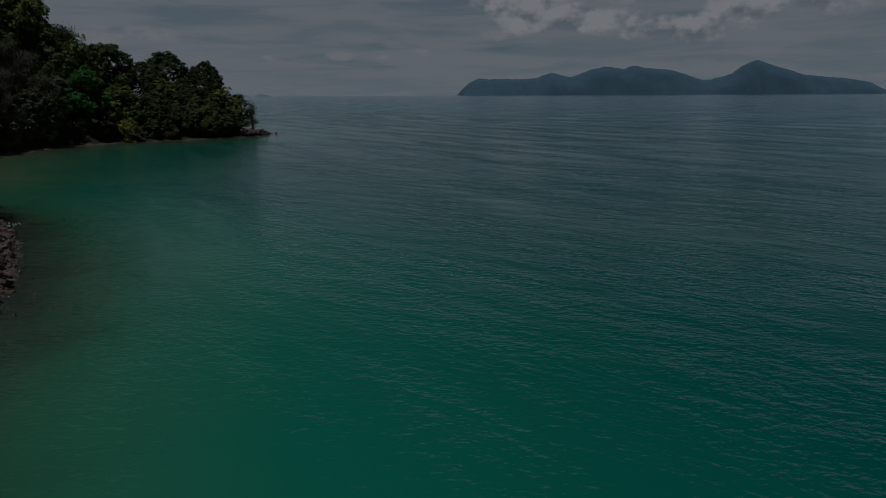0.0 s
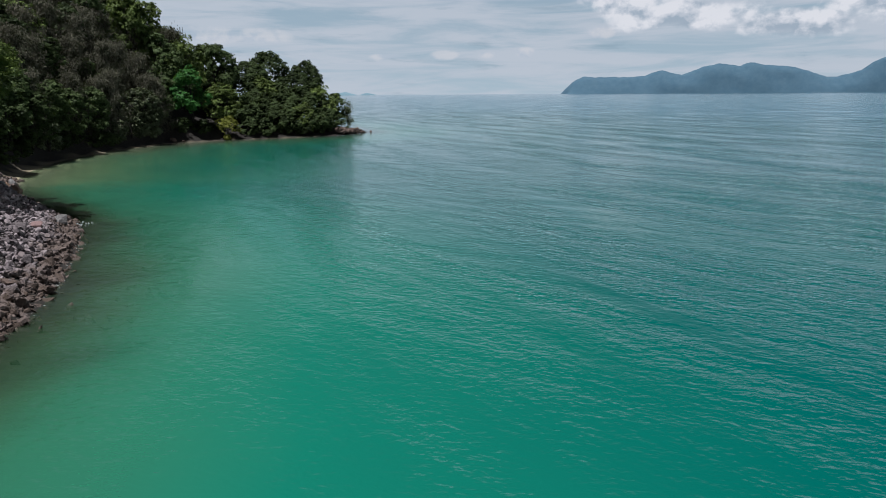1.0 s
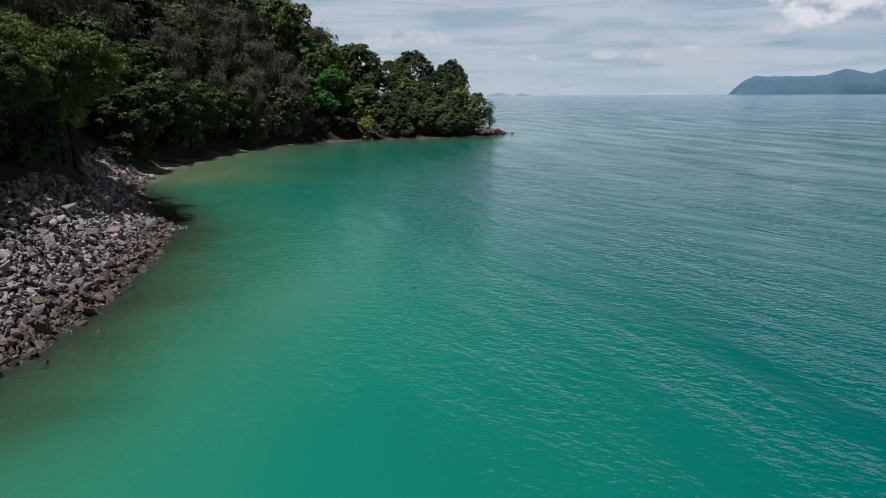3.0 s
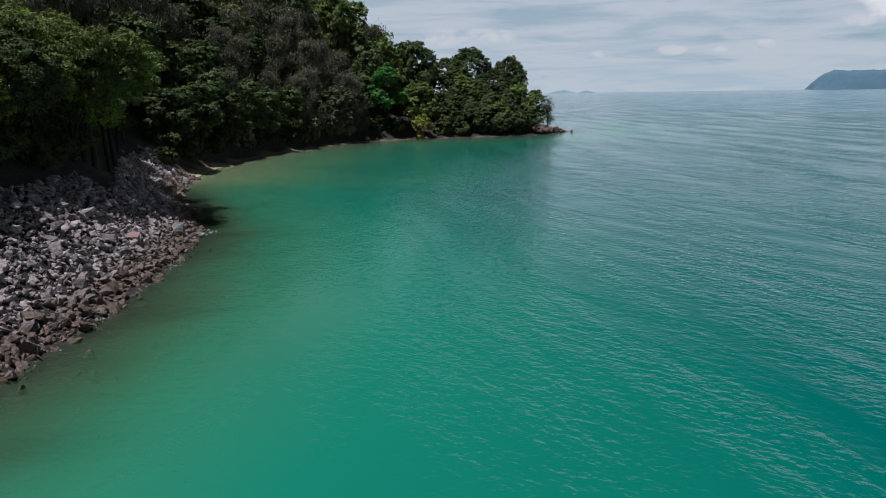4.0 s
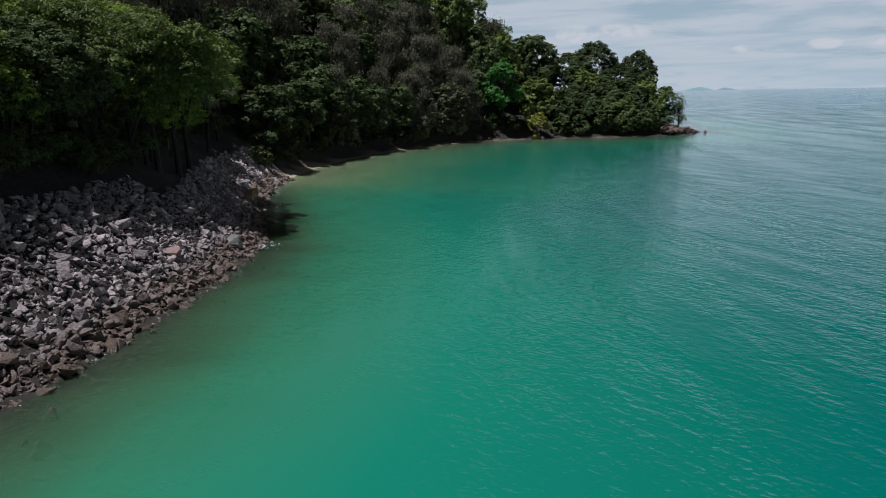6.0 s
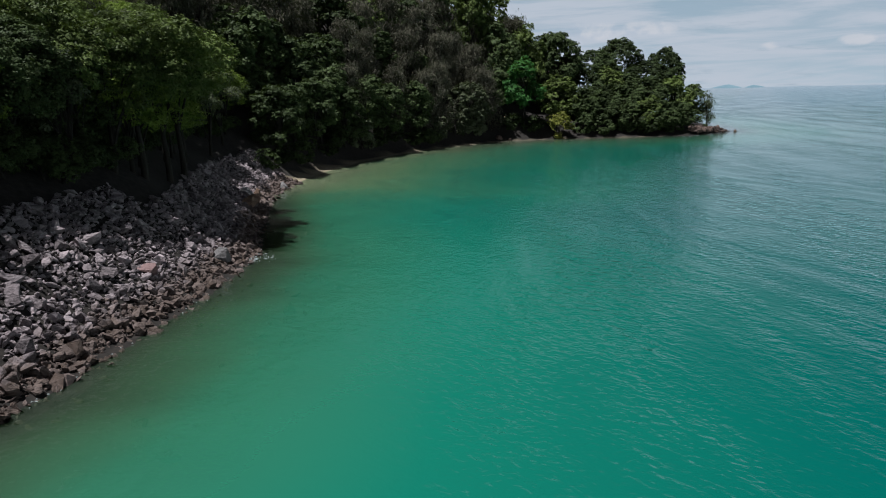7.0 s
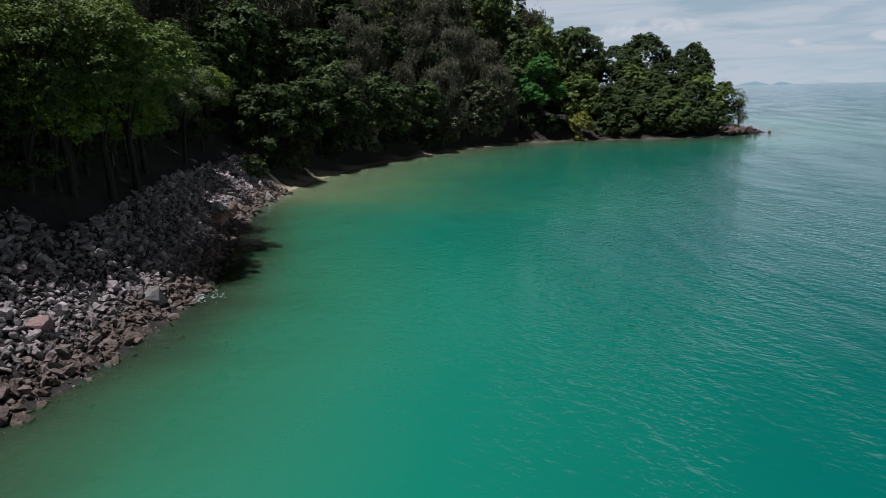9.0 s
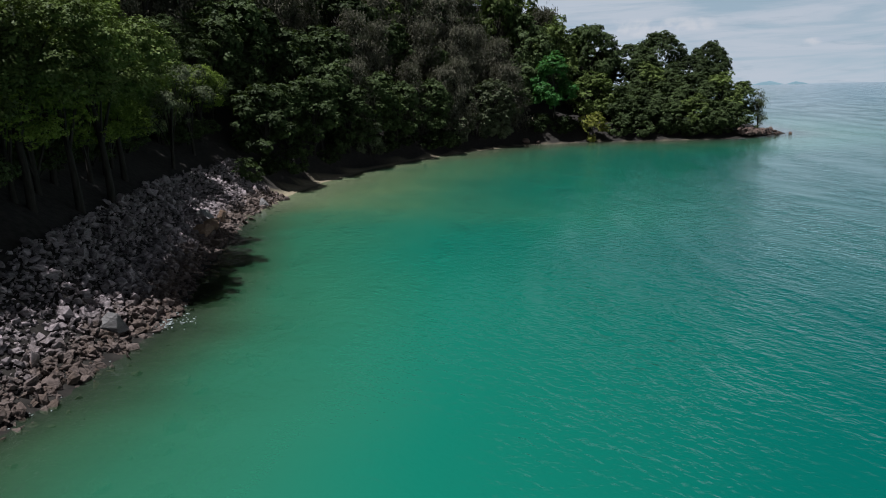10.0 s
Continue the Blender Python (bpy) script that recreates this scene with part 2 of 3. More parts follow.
nt.links.new(math_node(nt, "MULTIPLY", ripple, gust), bp.inputs["Strength"])
dif = nt.nodes.new("ShaderNodeBsdfDiffuse")
nt.links.new(body, dif.inputs[0])
clear = nt.nodes.new("ShaderNodeBsdfTransparent")
clear.inputs[0].default_value = (0.80, 0.93, 0.86, 1)
see = nt.nodes.new("ShaderNodeAttribute")
see.attribute_name = "clearness"
opaque = math_node(nt, "SUBTRACT", 1.0, see.outputs["Fac"])
opaque = math_node(nt, "MAXIMUM", opaque, 0.06)
m1 = nt.nodes.new("ShaderNodeMixShader")
nt.links.new(opaque, m1.inputs[0])
nt.links.new(clear.outputs[0], m1.inputs[1])
nt.links.new(dif.outputs[0], m1.inputs[2])
gl = nt.nodes.new("ShaderNodeBsdfGlossy")
gl.inputs["Roughness"].default_value = 0.11
gl.inputs["Color"].default_value = (0.94, 0.98, 1.0, 1)
nt.links.new(bp.outputs[0], gl.inputs["Normal"])
fr = nt.nodes.new("ShaderNodeFresnel")
fr.inputs["IOR"].default_value = 1.33
nt.links.new(bp.outputs[0], fr.inputs["Normal"])
m2 = nt.nodes.new("ShaderNodeMixShader")
nt.links.new(fr.outputs[0], m2.inputs[0])
nt.links.new(m1.outputs[0], m2.inputs[1])
nt.links.new(gl.outputs[0], m2.inputs[2])
nt.links.new(m2.outputs[0], nt.nodes["Material Output"].inputs[0])

# the blue of distant haze is painted into the forest's base colour
FAR_HAZED, nt, b, pos = material("hazed_far_forest", 0.95, 0.1)
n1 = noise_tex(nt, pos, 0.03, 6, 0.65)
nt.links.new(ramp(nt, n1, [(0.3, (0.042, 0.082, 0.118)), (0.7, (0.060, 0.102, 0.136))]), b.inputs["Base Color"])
# haze over the farthest land is painted as an even glow
FARTHEST_GLOW, nt, b, pos = material("farthest_land_haze_glow", 0.95, 0.0)
n1 = noise_tex(nt, pos, 0.01, 4, 0.6)
b.inputs["Base Color"].default_value = (0.01, 0.015, 0.018, 1)
nt.links.new(ramp(nt, n1, [(0.3, (0.155, 0.235, 0.270)), (0.7, (0.180, 0.262, 0.295))]), b.inputs["Emission Color"])
b.inputs["Emission Strength"].default_value = 1.0



# ---- mesh helpers ----
def mesh_np(name, verts, faces, mat, smooth=False):
    verts = np.asarray(verts, dtype=np.float32)
    faces = np.asarray(faces, dtype=np.int32)
    me = bpy.data.meshes.new(name)
    k = faces.shape[1]
    me.vertices.add(len(verts))
    me.vertices.foreach_set("co", verts.ravel())
    me.loops.add(faces.size)
    me.loops.foreach_set("vertex_index", faces.ravel())
    me.polygons.add(len(faces))
    me.polygons.foreach_set("loop_start", np.arange(0, faces.size, k, dtype=np.int32))
    me.polygons.foreach_set("use_smooth", np.full(len(faces), smooth))
    me.materials.append(mat)
    me.update(calc_edges=True)
    me.validate()
    return me


def child(name, me, parent, label="", kind=""):
    ob = new(name, me)
    ob.parent = parent
    return tagged(ob, label, kind=kind)


def attribute(me, name, values):
    a = me.attributes.new(name, "FLOAT", "POINT")
    a.data.foreach_set("value", np.asarray(values, dtype=np.float32))


def unit(v):
    return v / np.maximum(np.linalg.norm(v, axis=1, keepdims=True), 1e-6)


def lattice(nx, ny):
    i = np.arange(nx - 1)[:, None] * ny + np.arange(ny - 1)[None, :]
    i = i.ravel()
    return np.stack([i, i + ny, i + ny + 1, i + 1], axis=1)


def waves2(x, y, seed, octaves, base):
    """Smooth sums of sines, for gentle uneven ground and ridges."""
    rng = np.random.RandomState(seed)
    out = np.zeros_like(x)
    for o in range(octaves):
        for _ in range(3):
            a, p = rng.uniform(0, 2 * np.pi, 2)
            k = base * 2 ** o * rng.uniform(0.7, 1.3)
            out += np.sin((x * np.cos(a) + y * np.sin(a)) * k + p) / 2 ** o
    return out / 3


# ---- plan of the coast: the waterline from south to north, round the cape, then inland ----
SHORE = [(-16, -70), (-11, -30), (-10.2, 0), (-10.6, 16), (-11.2, 29), (-12.4, 35.3), (-13.9, 40.0), (-15.4, 45.2),
         (-17.6, 50.2), (-18.8, 53), (-22.0, 57), (-27.0, 64), (-32.2, 71.5), (-36.6, 82), (-39, 90), (-41, 101),
         (-41.5, 112), (-39.5, 126), (-35, 140), (-26, 148), (-15, 153), (-5, 158.5), (0.5, 168), (1.6, 172),
         (-0.5, 179), (-4, 192), (-7, 207), (-13, 226), (-28, 250), (-60, 280), (-150, 310)]
LAND = SHORE + [(-900, 330), (-900, -120), (-60, -95)]


def shore_distance(x, y, poly=LAND):
    """Metres from the waterline: positive on land, negative out at sea."""
    best = np.full(x.shape, 1e9)
    inside = np.zeros(x.shape, bool)
    for (ax, ay), (bx, by) in zip(poly, poly[1:] + poly[:1]):
        dx, dy = bx - ax, by - ay
        t = np.clip(((x - ax) * dx + (y - ay) * dy) / (dx * dx + dy * dy), 0, 1)
        best = np.minimum(best, (x - ax - t * dx) ** 2 + (y - ay - t * dy) ** 2)
        cross = (ay > y) != (by > y)
        inside ^= cross & (x < ax + (y - ay) * dx / (dy if dy else 1e-9))
    return np.where(inside, 1, -1) * np.sqrt(best)


def smooth(a, b, v):
    t = np.clip((v - a) / (b - a), 0, 1)
    return t * t * (3 - 2 * t)


def sandy(x, y):
    return smooth(68, 82, y) * (1 - smooth(150, 158, y) * smooth(-16, -8, x))


def ground_height(x, y):
    x, y = np.asarray(x, float), np.asarray(y, float)
    d = shore_distance(x, y)
    bay = sandy(x, y)
    bank = 0.62 * np.clip(d, 0, 2) + 0.92 * np.clip(d - 2, 0, 2.8) + 0.75 * np.clip(d - 4.8, 0, 5) + 1.1 * np.clip(d - 9.8, 0, 200)
    beach = 0.2 * np.clip(d, 0, 0.9) + 0.85 * np.clip(d - 0.9, 0, 7) + 1.25 * np.clip(d - 7.9, 0, 200)
    land = bank * (1 - bay) + beach * bay
    cape = smooth(140, 166, y) * smooth(-66, -40, x)
    land = 32 * (1 - np.exp(-land * (1 - 0.74 * cape) / 32))
    land = land + waves2(x, y, 5, 3, 0.25) * 0.25 * smooth(1, 6, d)
    o = np.clip(-d, 0, None)
    shelf = 1 - 0.5 * bay * smooth(12, -10, x)
    sea = -shelf * (0.16 * np.clip(o, 0, 30) + 0.05 * np.clip(o - 30, 0, 200))
    sea = sea + waves2(x, y, 9, 3, 0.35) * 0.12 * smooth(0.5, 4, o)
    return np.where(d > 0, land, np.maximum(sea, -14))


def axis(points):
    out = []
    for a, b, step in points:
        out += list(np.arange(a, b, step))
    return np.array(out + [points[-1][1]], float)


# ---- ground: one sheet from the hill, under the sea, to the horizon ----
gx = axis([(-4900, -900, 800), (-900, -150, 75), (-150, -60, 4), (-60, 8, 1.0), (8, 60, 4), (60, 300, 40), (300, 4900, 920)])
gy = axis([(-4900, -300, 920), (-300, -40, 40), (-40, 20, 3), (20, 100, 1.0), (100, 230, 1.5), (230, 330, 6), (330, 900, 95), (900, 4900, 800)])
X, Y = np.meshgrid(gx, gy, indexing="ij")
Z = ground_height(X, Y)
me = mesh_np("ground", np.stack([X, Y, Z], -1).reshape(-1, 3), lattice(len(gx), len(gy)), GROUND, True)
D = shore_distance(X, Y)
width = 0.3 + 0.35 * smooth(100, 88, Y)
width = width - 0.25 * smooth(110, 130, Y)
attribute(me, "sand", (sandy(X, Y) * np.where(D > 0, smooth(width + 0.5, width, D) * (1 - smooth(136, 146, Y)), 1.0 - 0.65 * smooth(108, 138, Y))).ravel())
tagged(new("ground", me), "wooded hill slope running down to sand and the seabed", "ground", kind="structure")

# ---- the sea ----
wx = axis([(-4900, -300, 920), (-300, -60, 30), (-60, -44, 2), (-44, 60, 0.6), (60, 130, 2), (130, 400, 18), (400, 4900, 900)])
wy = axis([(-4900, -300, 920), (-300, -20, 28), (-20, 8, 2), (8, 110, 0.6), (110, 200, 1.5), (200, 400, 10), (400, 4900, 900)])
X, Y = np.meshgrid(wx, wy, indexing="ij")
D = shore_distance(X, Y)
G = ground_height(X, Y)
open_sea = smooth(3, 45, -D)
near = smooth(140, 90, np.hypot(X - 5, Y - 40))
swell = np.sin((X * 0.62 + Y * 0.78) * 1.9 + 1.6 * waves2(X, Y, 21, 2, 0.12)) * (0.5 + 0.5 * waves2(X, Y, 23, 2, 0.2))
W = near * (0.008 + 0.016 * open_sea) * (swell + 0.7 * waves2(X, Y, 25, 3, 0.9))
me = mesh_np("water", np.stack([X, Y, W], -1).reshape(-1, 3), lattice(len(wx), len(wy)), WATER, True)
attribute(me, "depth", np.clip(-G, 0, 14).ravel())
attribute(me, "clearness", np.exp(1.2 * np.clip(G, -14, 0) * (1 + 0.55 * (1 - sandy(X, Y)) * smooth(1.6, 0.3, -G) * waves2(X, Y, 47, 3, 0.45)) - 0.45 * np.clip(G, -14, 0) ** 2 * (1 - 0.7 * sandy(X, Y))).ravel())
attribute(me, "ripple", (0.55 + 0.25 * smooth(4, 30, -D) + 0.42 * smooth(8, 32, X)).ravel())
tagged(new("water", me), "calm turquoise sea turning green in the shallows", "sea", kind="structure")


# ---- distant islands ----
def far_island(name, profile, y, depth, mat, label):
    xs = np.array([p[0] for p in profile], float)
    zs = np.array([p[1] for p in profile], float)
    u = np.linspace(xs[0], xs[-1], 240)
    crest = np.interp(u, xs, zs)
    crest = crest + waves2(u, u * 0, 33, 3, 0.06) * 3.0 * np.clip(crest / 60, 0, 1)
    v = np.linspace(0, 1, 14)
    U, V = np.meshgrid(u, v, indexing="ij")
    C = np.repeat(crest[:, None], len(v), 1)
    rise = np.sin(np.pi * np.clip(V, 0, 1)) ** 0.8
    folds = waves2(U, V * 900, 31, 3, 0.018)
    ZZ = C * rise * (1 + 0.10 * folds * np.sin(np.pi * V) * (1 - np.exp(-((V - 0.5) / 0.15) ** 2))) - 2 * (1 - rise)
    YY = y + (V - 0.5) * depth + folds * 15
    k = 4560 / np.hypot(U, y)
    me = mesh_np(name, np.stack([U * k, YY * k, ZZ * k], -1).reshape(-1, 3), lattice(len(u), len(v)), mat, True)
    return tagged(new(name, me), label, "island", kind="structure")


MAIN = [(1305, -2), (1330, 40), (1362, 75), (1400, 98), (1448, 116), (1520, 110), (1625, 113), (1760, 112), (1874, 120), (1990, 160),
        (2060, 142), (2140, 126), (2215, 150), (2290, 182), (2417, 206), (2568, 186), (2644, 214), (2742, 195), (2942, 183),
        (3075, 150), (3215, 110), (3305, 109), (3485, 158), (3590, 224), (3702, 262), (3848, 218), (4000, 186), (4130, 152),
        (4220, 146), (4375, 134), (4520, 126), (4760, 96), (4980, 0)]
far_island("backdrop_island", MAIN, 4800, 260, FAR_HAZED, "forested island ridge on the horizon, haze blue in its colour")
far_island("backdrop_islet", [(-310, 0), (-255, 12), (-200, 23), (-140, 8), (-115, 0)], 4850, 60, FARTHEST_GLOW,
           "faint low islet on the horizon, its haze painted as glow")
far_island("backdrop_islet", [(-105, 0), (-85, 8), (-53, 17), (0, 6), (15, 0)], 4850, 60, FARTHEST_GLOW,
           "faint low islet on the horizon, its haze painted as glow")


# ---- trees ----
def leaf_quads(c, n, size, rng, slim=0.55, along=None):
    """One folded four-sided leaf at each point c, facing n."""
    k = len(c)
    r = rng.normal(size=(k, 3)) if along is None else along + rng.normal(size=(k, 3)) * 0.35
    u = unit(r - n * np.sum(r * n, 1, keepdims=True))
    v = np.cross(n, u)
    ln = (size * rng.uniform(0.7, 1.3, k))[:, None]
    w = ln * slim
    p = np.stack([c - u * ln / 2, c + v * w / 2 - n * w * 0.15, c + u * ln / 2 - n * ln * 0.1, c - v * w / 2 - n * w * 0.15], 1)
    return p.reshape(-1, 3)


def leaf_tris(c, n, size, rng, slim=0.7, along=None):
    """One three-sided leaf at each point c, facing n, for trees far off."""
    k = len(c)
    r = rng.normal(size=(k, 3)) if along is None else along + rng.normal(size=(k, 3)) * 0.35
    u = unit(r - n * np.sum(r * n, 1, keepdims=True))
    v = np.cross(n, u)
    ln = (size * rng.uniform(0.7, 1.3, k))[:, None]
    p = np.stack([c - u * ln * 0.45 + v * ln * slim * 0.5, c - u * ln * 0.35 - v * ln * slim * 0.5, c + u * ln * 0.65 - n * ln * 0.1], 1)
    return p.reshape(-1, 3)


def quads(count, k=4):
    return np.arange(count * k, dtype=np.int32).reshape(-1, k)


def tube(path, radii, sides=7):
    path = np.asarray(path, float)
    d = np.gradient(path, axis=0)
    d = unit(d)
    ref = np.array([0.3, 0.9, 0.1])
    a = unit(np.cross(d, ref))
    b = np.cross(d, a)
    ang = np.linspace(0, 2 * np.pi, sides, endpoint=False)
    ring = a[:, None, :] * np.cos(ang)[None, :, None] + b[:, None, :] * np.sin(ang)[None, :, None]
    v = (path[:, None, :] + ring * np.asarray(radii)[:, None, None]).reshape(-1, 3)
    f = []
    for i in range(len(path) - 1):
        for j in range(sides):
            k = (j + 1) % sides
            f.append((i * sides + j, i * sides + k, (i + 1) * sides + k, (i + 1) * sides + j))
    return v, np.array(f)


def joined(pieces):
    vs, fs, n = [], [], 0
    for v, f in pieces:
        vs.append(v)
        fs.append(f + n)
        n += len(v)
    return np.concatenate(vs), np.concatenate(fs)


def trunk_mesh(height, radius, limbs, rng):
    """A leaning, tapered trunk whose limbs reach for the given points."""
    t = np.linspace(0, 1, 7)
    lean = rng.normal(size=2) * 0.05 * height
    path = np.stack([lean[0] * t ** 2 + 0.12 * np.sin(4 * t + 1), lean[1] * t ** 2, t * height - 0.5], 1)
    pieces = [tube(path, radius * (1.25 - 0.95 * t))]
    for end in limbs:
        s = rng.randint(2, 6)
        a = path[s]
        u = np.linspace(0, 1, 5)[:, None]
        mid = a + (end - a) * u
        mid[:, 2] += 0.12 * np.linalg.norm(end - a) * np.sin(np.pi * u[:, 0])
        pieces.append(tube(mid, radius * (0.5 - 0.4 * u[:, 0]), 5))
    return joined(pieces)


def tree_root(name, trunk, crown, label, group, category="tree"):
    root = new(name)
    me = mesh_np("trunk", *trunk, BARK, True)
    child("trunk", me, root)
    child("crown", crown, root)
    return tagged(root, label, category, group)


def broadleaf(seed, radius, tall, base, boughs, tufts, leaves, size, mat, label, name="broadleaf_tree", skirt=0.0, reach=(0.5, 0.86),
              bough=(0.22, 0.38), tuft=0.42, fine=True, lean=0.0, category="tree", group="trees on the hillside"):
    """Crown of boughs, each bough a heap of leafy tufts; radius and tall are the crown's, base its lowest height."""
    rng = np.random.RandomState(seed)
    mid = base + tall * 0.5
    half = np.array([radius, radius, tall / 2])
    dirs = unit(rng.normal(size=(boughs, 3)))
    dirs[:, 2] = np.where(dirs[:, 2] < -0.25 - skirt, -dirs[:, 2], dirs[:, 2])
    cen = dirs * half * rng.uniform(*reach, (boughs, 1))
    lr = radius * rng.uniform(*bough, boughs)
    owner = np.repeat(np.arange(boughs), tufts)
    d = unit(rng.normal(size=(boughs * tufts, 3)) + dirs[owner] * 0.7 + np.array([0, 0, 0.45]))
    tc = cen[owner] + d * (lr[owner] * rng.uniform(0.7, 1.1, len(owner)))[:, None] * np.array([1, 1, 0.85])
    tone = 0.5 * rng.uniform(size=boughs)[owner] + 0.5 * rng.uniform(size=len(owner))
    mine = np.repeat(np.arange(len(owner)), leaves)
    e = unit(rng.normal(size=(len(mine), 3)) + d[mine] * 0.8 + np.array([0, 0, 0.6]))
    tr = tuft * rng.uniform(0.6, 1.25, len(owner))
    pos = tc[mine] + e * (tr[mine] * rng.uniform(0.45, 1.05, len(mine)))[:, None] * np.array([1, 1, 0.6])
    nor = unit(e * 0.5 + d[mine] * 0.45 + np.array([0, 0, 0.55]) + rng.normal(size=(len(mine), 3)) * 0.33)
    pos[:, 2] += mid
    pos[:, 0] += lean * (pos[:, 2] - base)
    if fine:
        crown = mesh_np("crown", leaf_quads(pos, nor, size, rng), quads(len(pos)), mat)
    else:
        crown = mesh_np("crown", leaf_tris(pos, nor, size, rng), quads(len(pos), 3), mat)
    attribute(crown, "tone", np.repeat(tone[mine], 4 if fine else 3))
    pick = rng.choice(boughs, min(8, boughs), replace=False)
    ends = cen[pick] * 0.9 + np.array([0, 0, mid])
    trunk = trunk_mesh(mid + tall * 0.1, 0.045 * radius + 0.05, ends, rng)
    return tree_root(name, trunk, crown, label, group, category)


def casuarina(seed, height, spread, tufts, leaves, mat, label, needle=0.42):
    """Feathery needle tree: upswept limbs hung with drooping sprays."""
    rng = np.random.RandomState(seed)
    t = rng.uniform(0.14, 1.0, tufts)
    az = rng.uniform(0, 2 * np.pi, tufts)
    reach = spread * np.sqrt(np.clip(1.02 - ((t - 0.45) / 0.6) ** 2, 0, 1)) * rng.uniform(0.3, 1.0, tufts)
    tip = np.stack([np.cos(az) * reach, np.sin(az) * reach, t * height + reach * 0.25], 1)
    m = leaves // tufts
    pos, nor, aim = [], [], []
    for k in range(tufts):
        s = rng.uniform(0.35, 1.08, (m, 1))
        root = np.array([0, 0, tip[k, 2] - reach[k] * 0.5])
        p = root + (tip[k] - root) * s + rng.normal(size=(m, 3)) * np.array([0.34, 0.34, 0.30]) * (0.6 + spread / 6)
        p[:, 2] -= np.abs(rng.normal(size=m)) * 0.35
        pos.append(p)
        nor.append(unit(rng.normal(size=(m, 3)) + np.array([np.cos(az[k]), np.sin(az[k]), 0.6])))
        aim.append(np.repeat([[np.cos(az[k]) * 0.5, np.sin(az[k]) * 0.5, -0.9]], m, 0))
    pos, nor, aim = np.concatenate(pos), np.concatenate(nor), np.concatenate(aim)
    v = leaf_tris(pos, nor, needle, rng, 0.3, aim)
    crown = mesh_np("crown", v, quads(len(pos), 3), mat)
    attribute(crown, "tone", np.repeat(np.repeat(rng.uniform(size=tufts), m), 3))
    trunk = trunk_mesh(height, 0.016 * height, tip[rng.choice(tufts, 9)] * 0.9, rng)
    return tree_root("casuarina_tree", trunk, crown, label, "trees on the hillside", "tree")


PROTO = {
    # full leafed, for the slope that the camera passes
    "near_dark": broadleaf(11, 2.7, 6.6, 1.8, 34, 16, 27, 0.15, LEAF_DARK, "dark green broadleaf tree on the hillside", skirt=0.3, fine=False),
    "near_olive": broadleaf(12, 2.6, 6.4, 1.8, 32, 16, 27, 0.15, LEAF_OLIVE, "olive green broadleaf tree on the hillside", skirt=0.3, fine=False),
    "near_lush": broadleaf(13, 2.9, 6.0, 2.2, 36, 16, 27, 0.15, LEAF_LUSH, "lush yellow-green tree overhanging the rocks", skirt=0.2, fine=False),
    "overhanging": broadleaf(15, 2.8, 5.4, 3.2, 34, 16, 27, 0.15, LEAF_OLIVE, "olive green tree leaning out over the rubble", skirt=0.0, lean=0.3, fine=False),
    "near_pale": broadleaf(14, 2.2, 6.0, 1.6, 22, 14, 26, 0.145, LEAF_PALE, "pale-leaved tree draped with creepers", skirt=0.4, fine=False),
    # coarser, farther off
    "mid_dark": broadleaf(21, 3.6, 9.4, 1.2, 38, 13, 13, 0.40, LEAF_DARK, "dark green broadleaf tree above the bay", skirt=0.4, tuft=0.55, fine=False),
    "mid_olive": broadleaf(22, 3.4, 9.0, 1.2, 36, 13, 13, 0.40, LEAF_OLIVE, "olive green broadleaf tree above the bay", skirt=0.4, tuft=0.55, fine=False),
    "mid_lush": broadleaf(23, 3.2, 8.2, 1.4, 32, 13, 13, 0.38, LEAF_SOFT, "yellow-green broadleaf tree above the bay", skirt=0.4, tuft=0.55, fine=False),
    "mid_grey": casuarina(24, 12.5, 3.8, 90, 8100, LEAF_GREY, "grey-green feathery casuarina tree on the slope"),
    "near_grey": casuarina(25, 9.5, 2.8, 110, 12100, LEAF_GREY, "grey-brown feathery casuarina tree on the slope", 0.20),
    "far_dome": broadleaf(31, 5.0, 9.4, 1.6, 74, 16, 14, 0.36, LEAF_DARK, "dense dark dome-shaped tree on the cape", skirt=0.4,
                          reach=(0.68, 0.84), bough=(0.19, 0.26), tuft=0.5, fine=False),
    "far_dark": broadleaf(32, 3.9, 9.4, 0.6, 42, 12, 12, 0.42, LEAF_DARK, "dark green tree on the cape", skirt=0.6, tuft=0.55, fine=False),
    "far_olive": broadleaf(33, 4.1, 9.0, 0.6, 42, 12, 12, 0.42, LEAF_OLIVE, "olive green tree on the cape", skirt=0.6, tuft=0.55, fine=False),
    "bush": broadleaf(41, 2.2, 3.8, 0.0, 16, 9, 12, 0.36, LEAF_PALE, "grey-green bush hanging over the shore", "bush", 0.9, tuft=0.45, fine=False,
                      category="bush", group="bushes along the shore"),
    # both dark bushes carry shade under the trees in their near-black leaves
    "near_bush": broadleaf(43, 1.9, 3.0, -0.1, 14, 11, 18, 0.16, LEAF_DARK, "dark green undergrowth above the rocks, shade in its colour", "bush", 0.9, tuft=0.36, fine=False,
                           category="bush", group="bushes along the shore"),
    "dark_bush": broadleaf(42, 2.2, 3.6, -0.1, 16, 9, 12, 0.36, LEAF_DARK, "dark green bush above the waterline, shade in its colour", "bush", 0.9, tuft=0.45, fine=False,
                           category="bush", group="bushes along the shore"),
}
bright = broadleaf(51, 3.2, 11.2, 0.9, 40, 12, 13, 0.40, LEAF_BRIGHT, "vivid green tree among darker ones", skirt=0.4, tuft=0.55, fine=False)
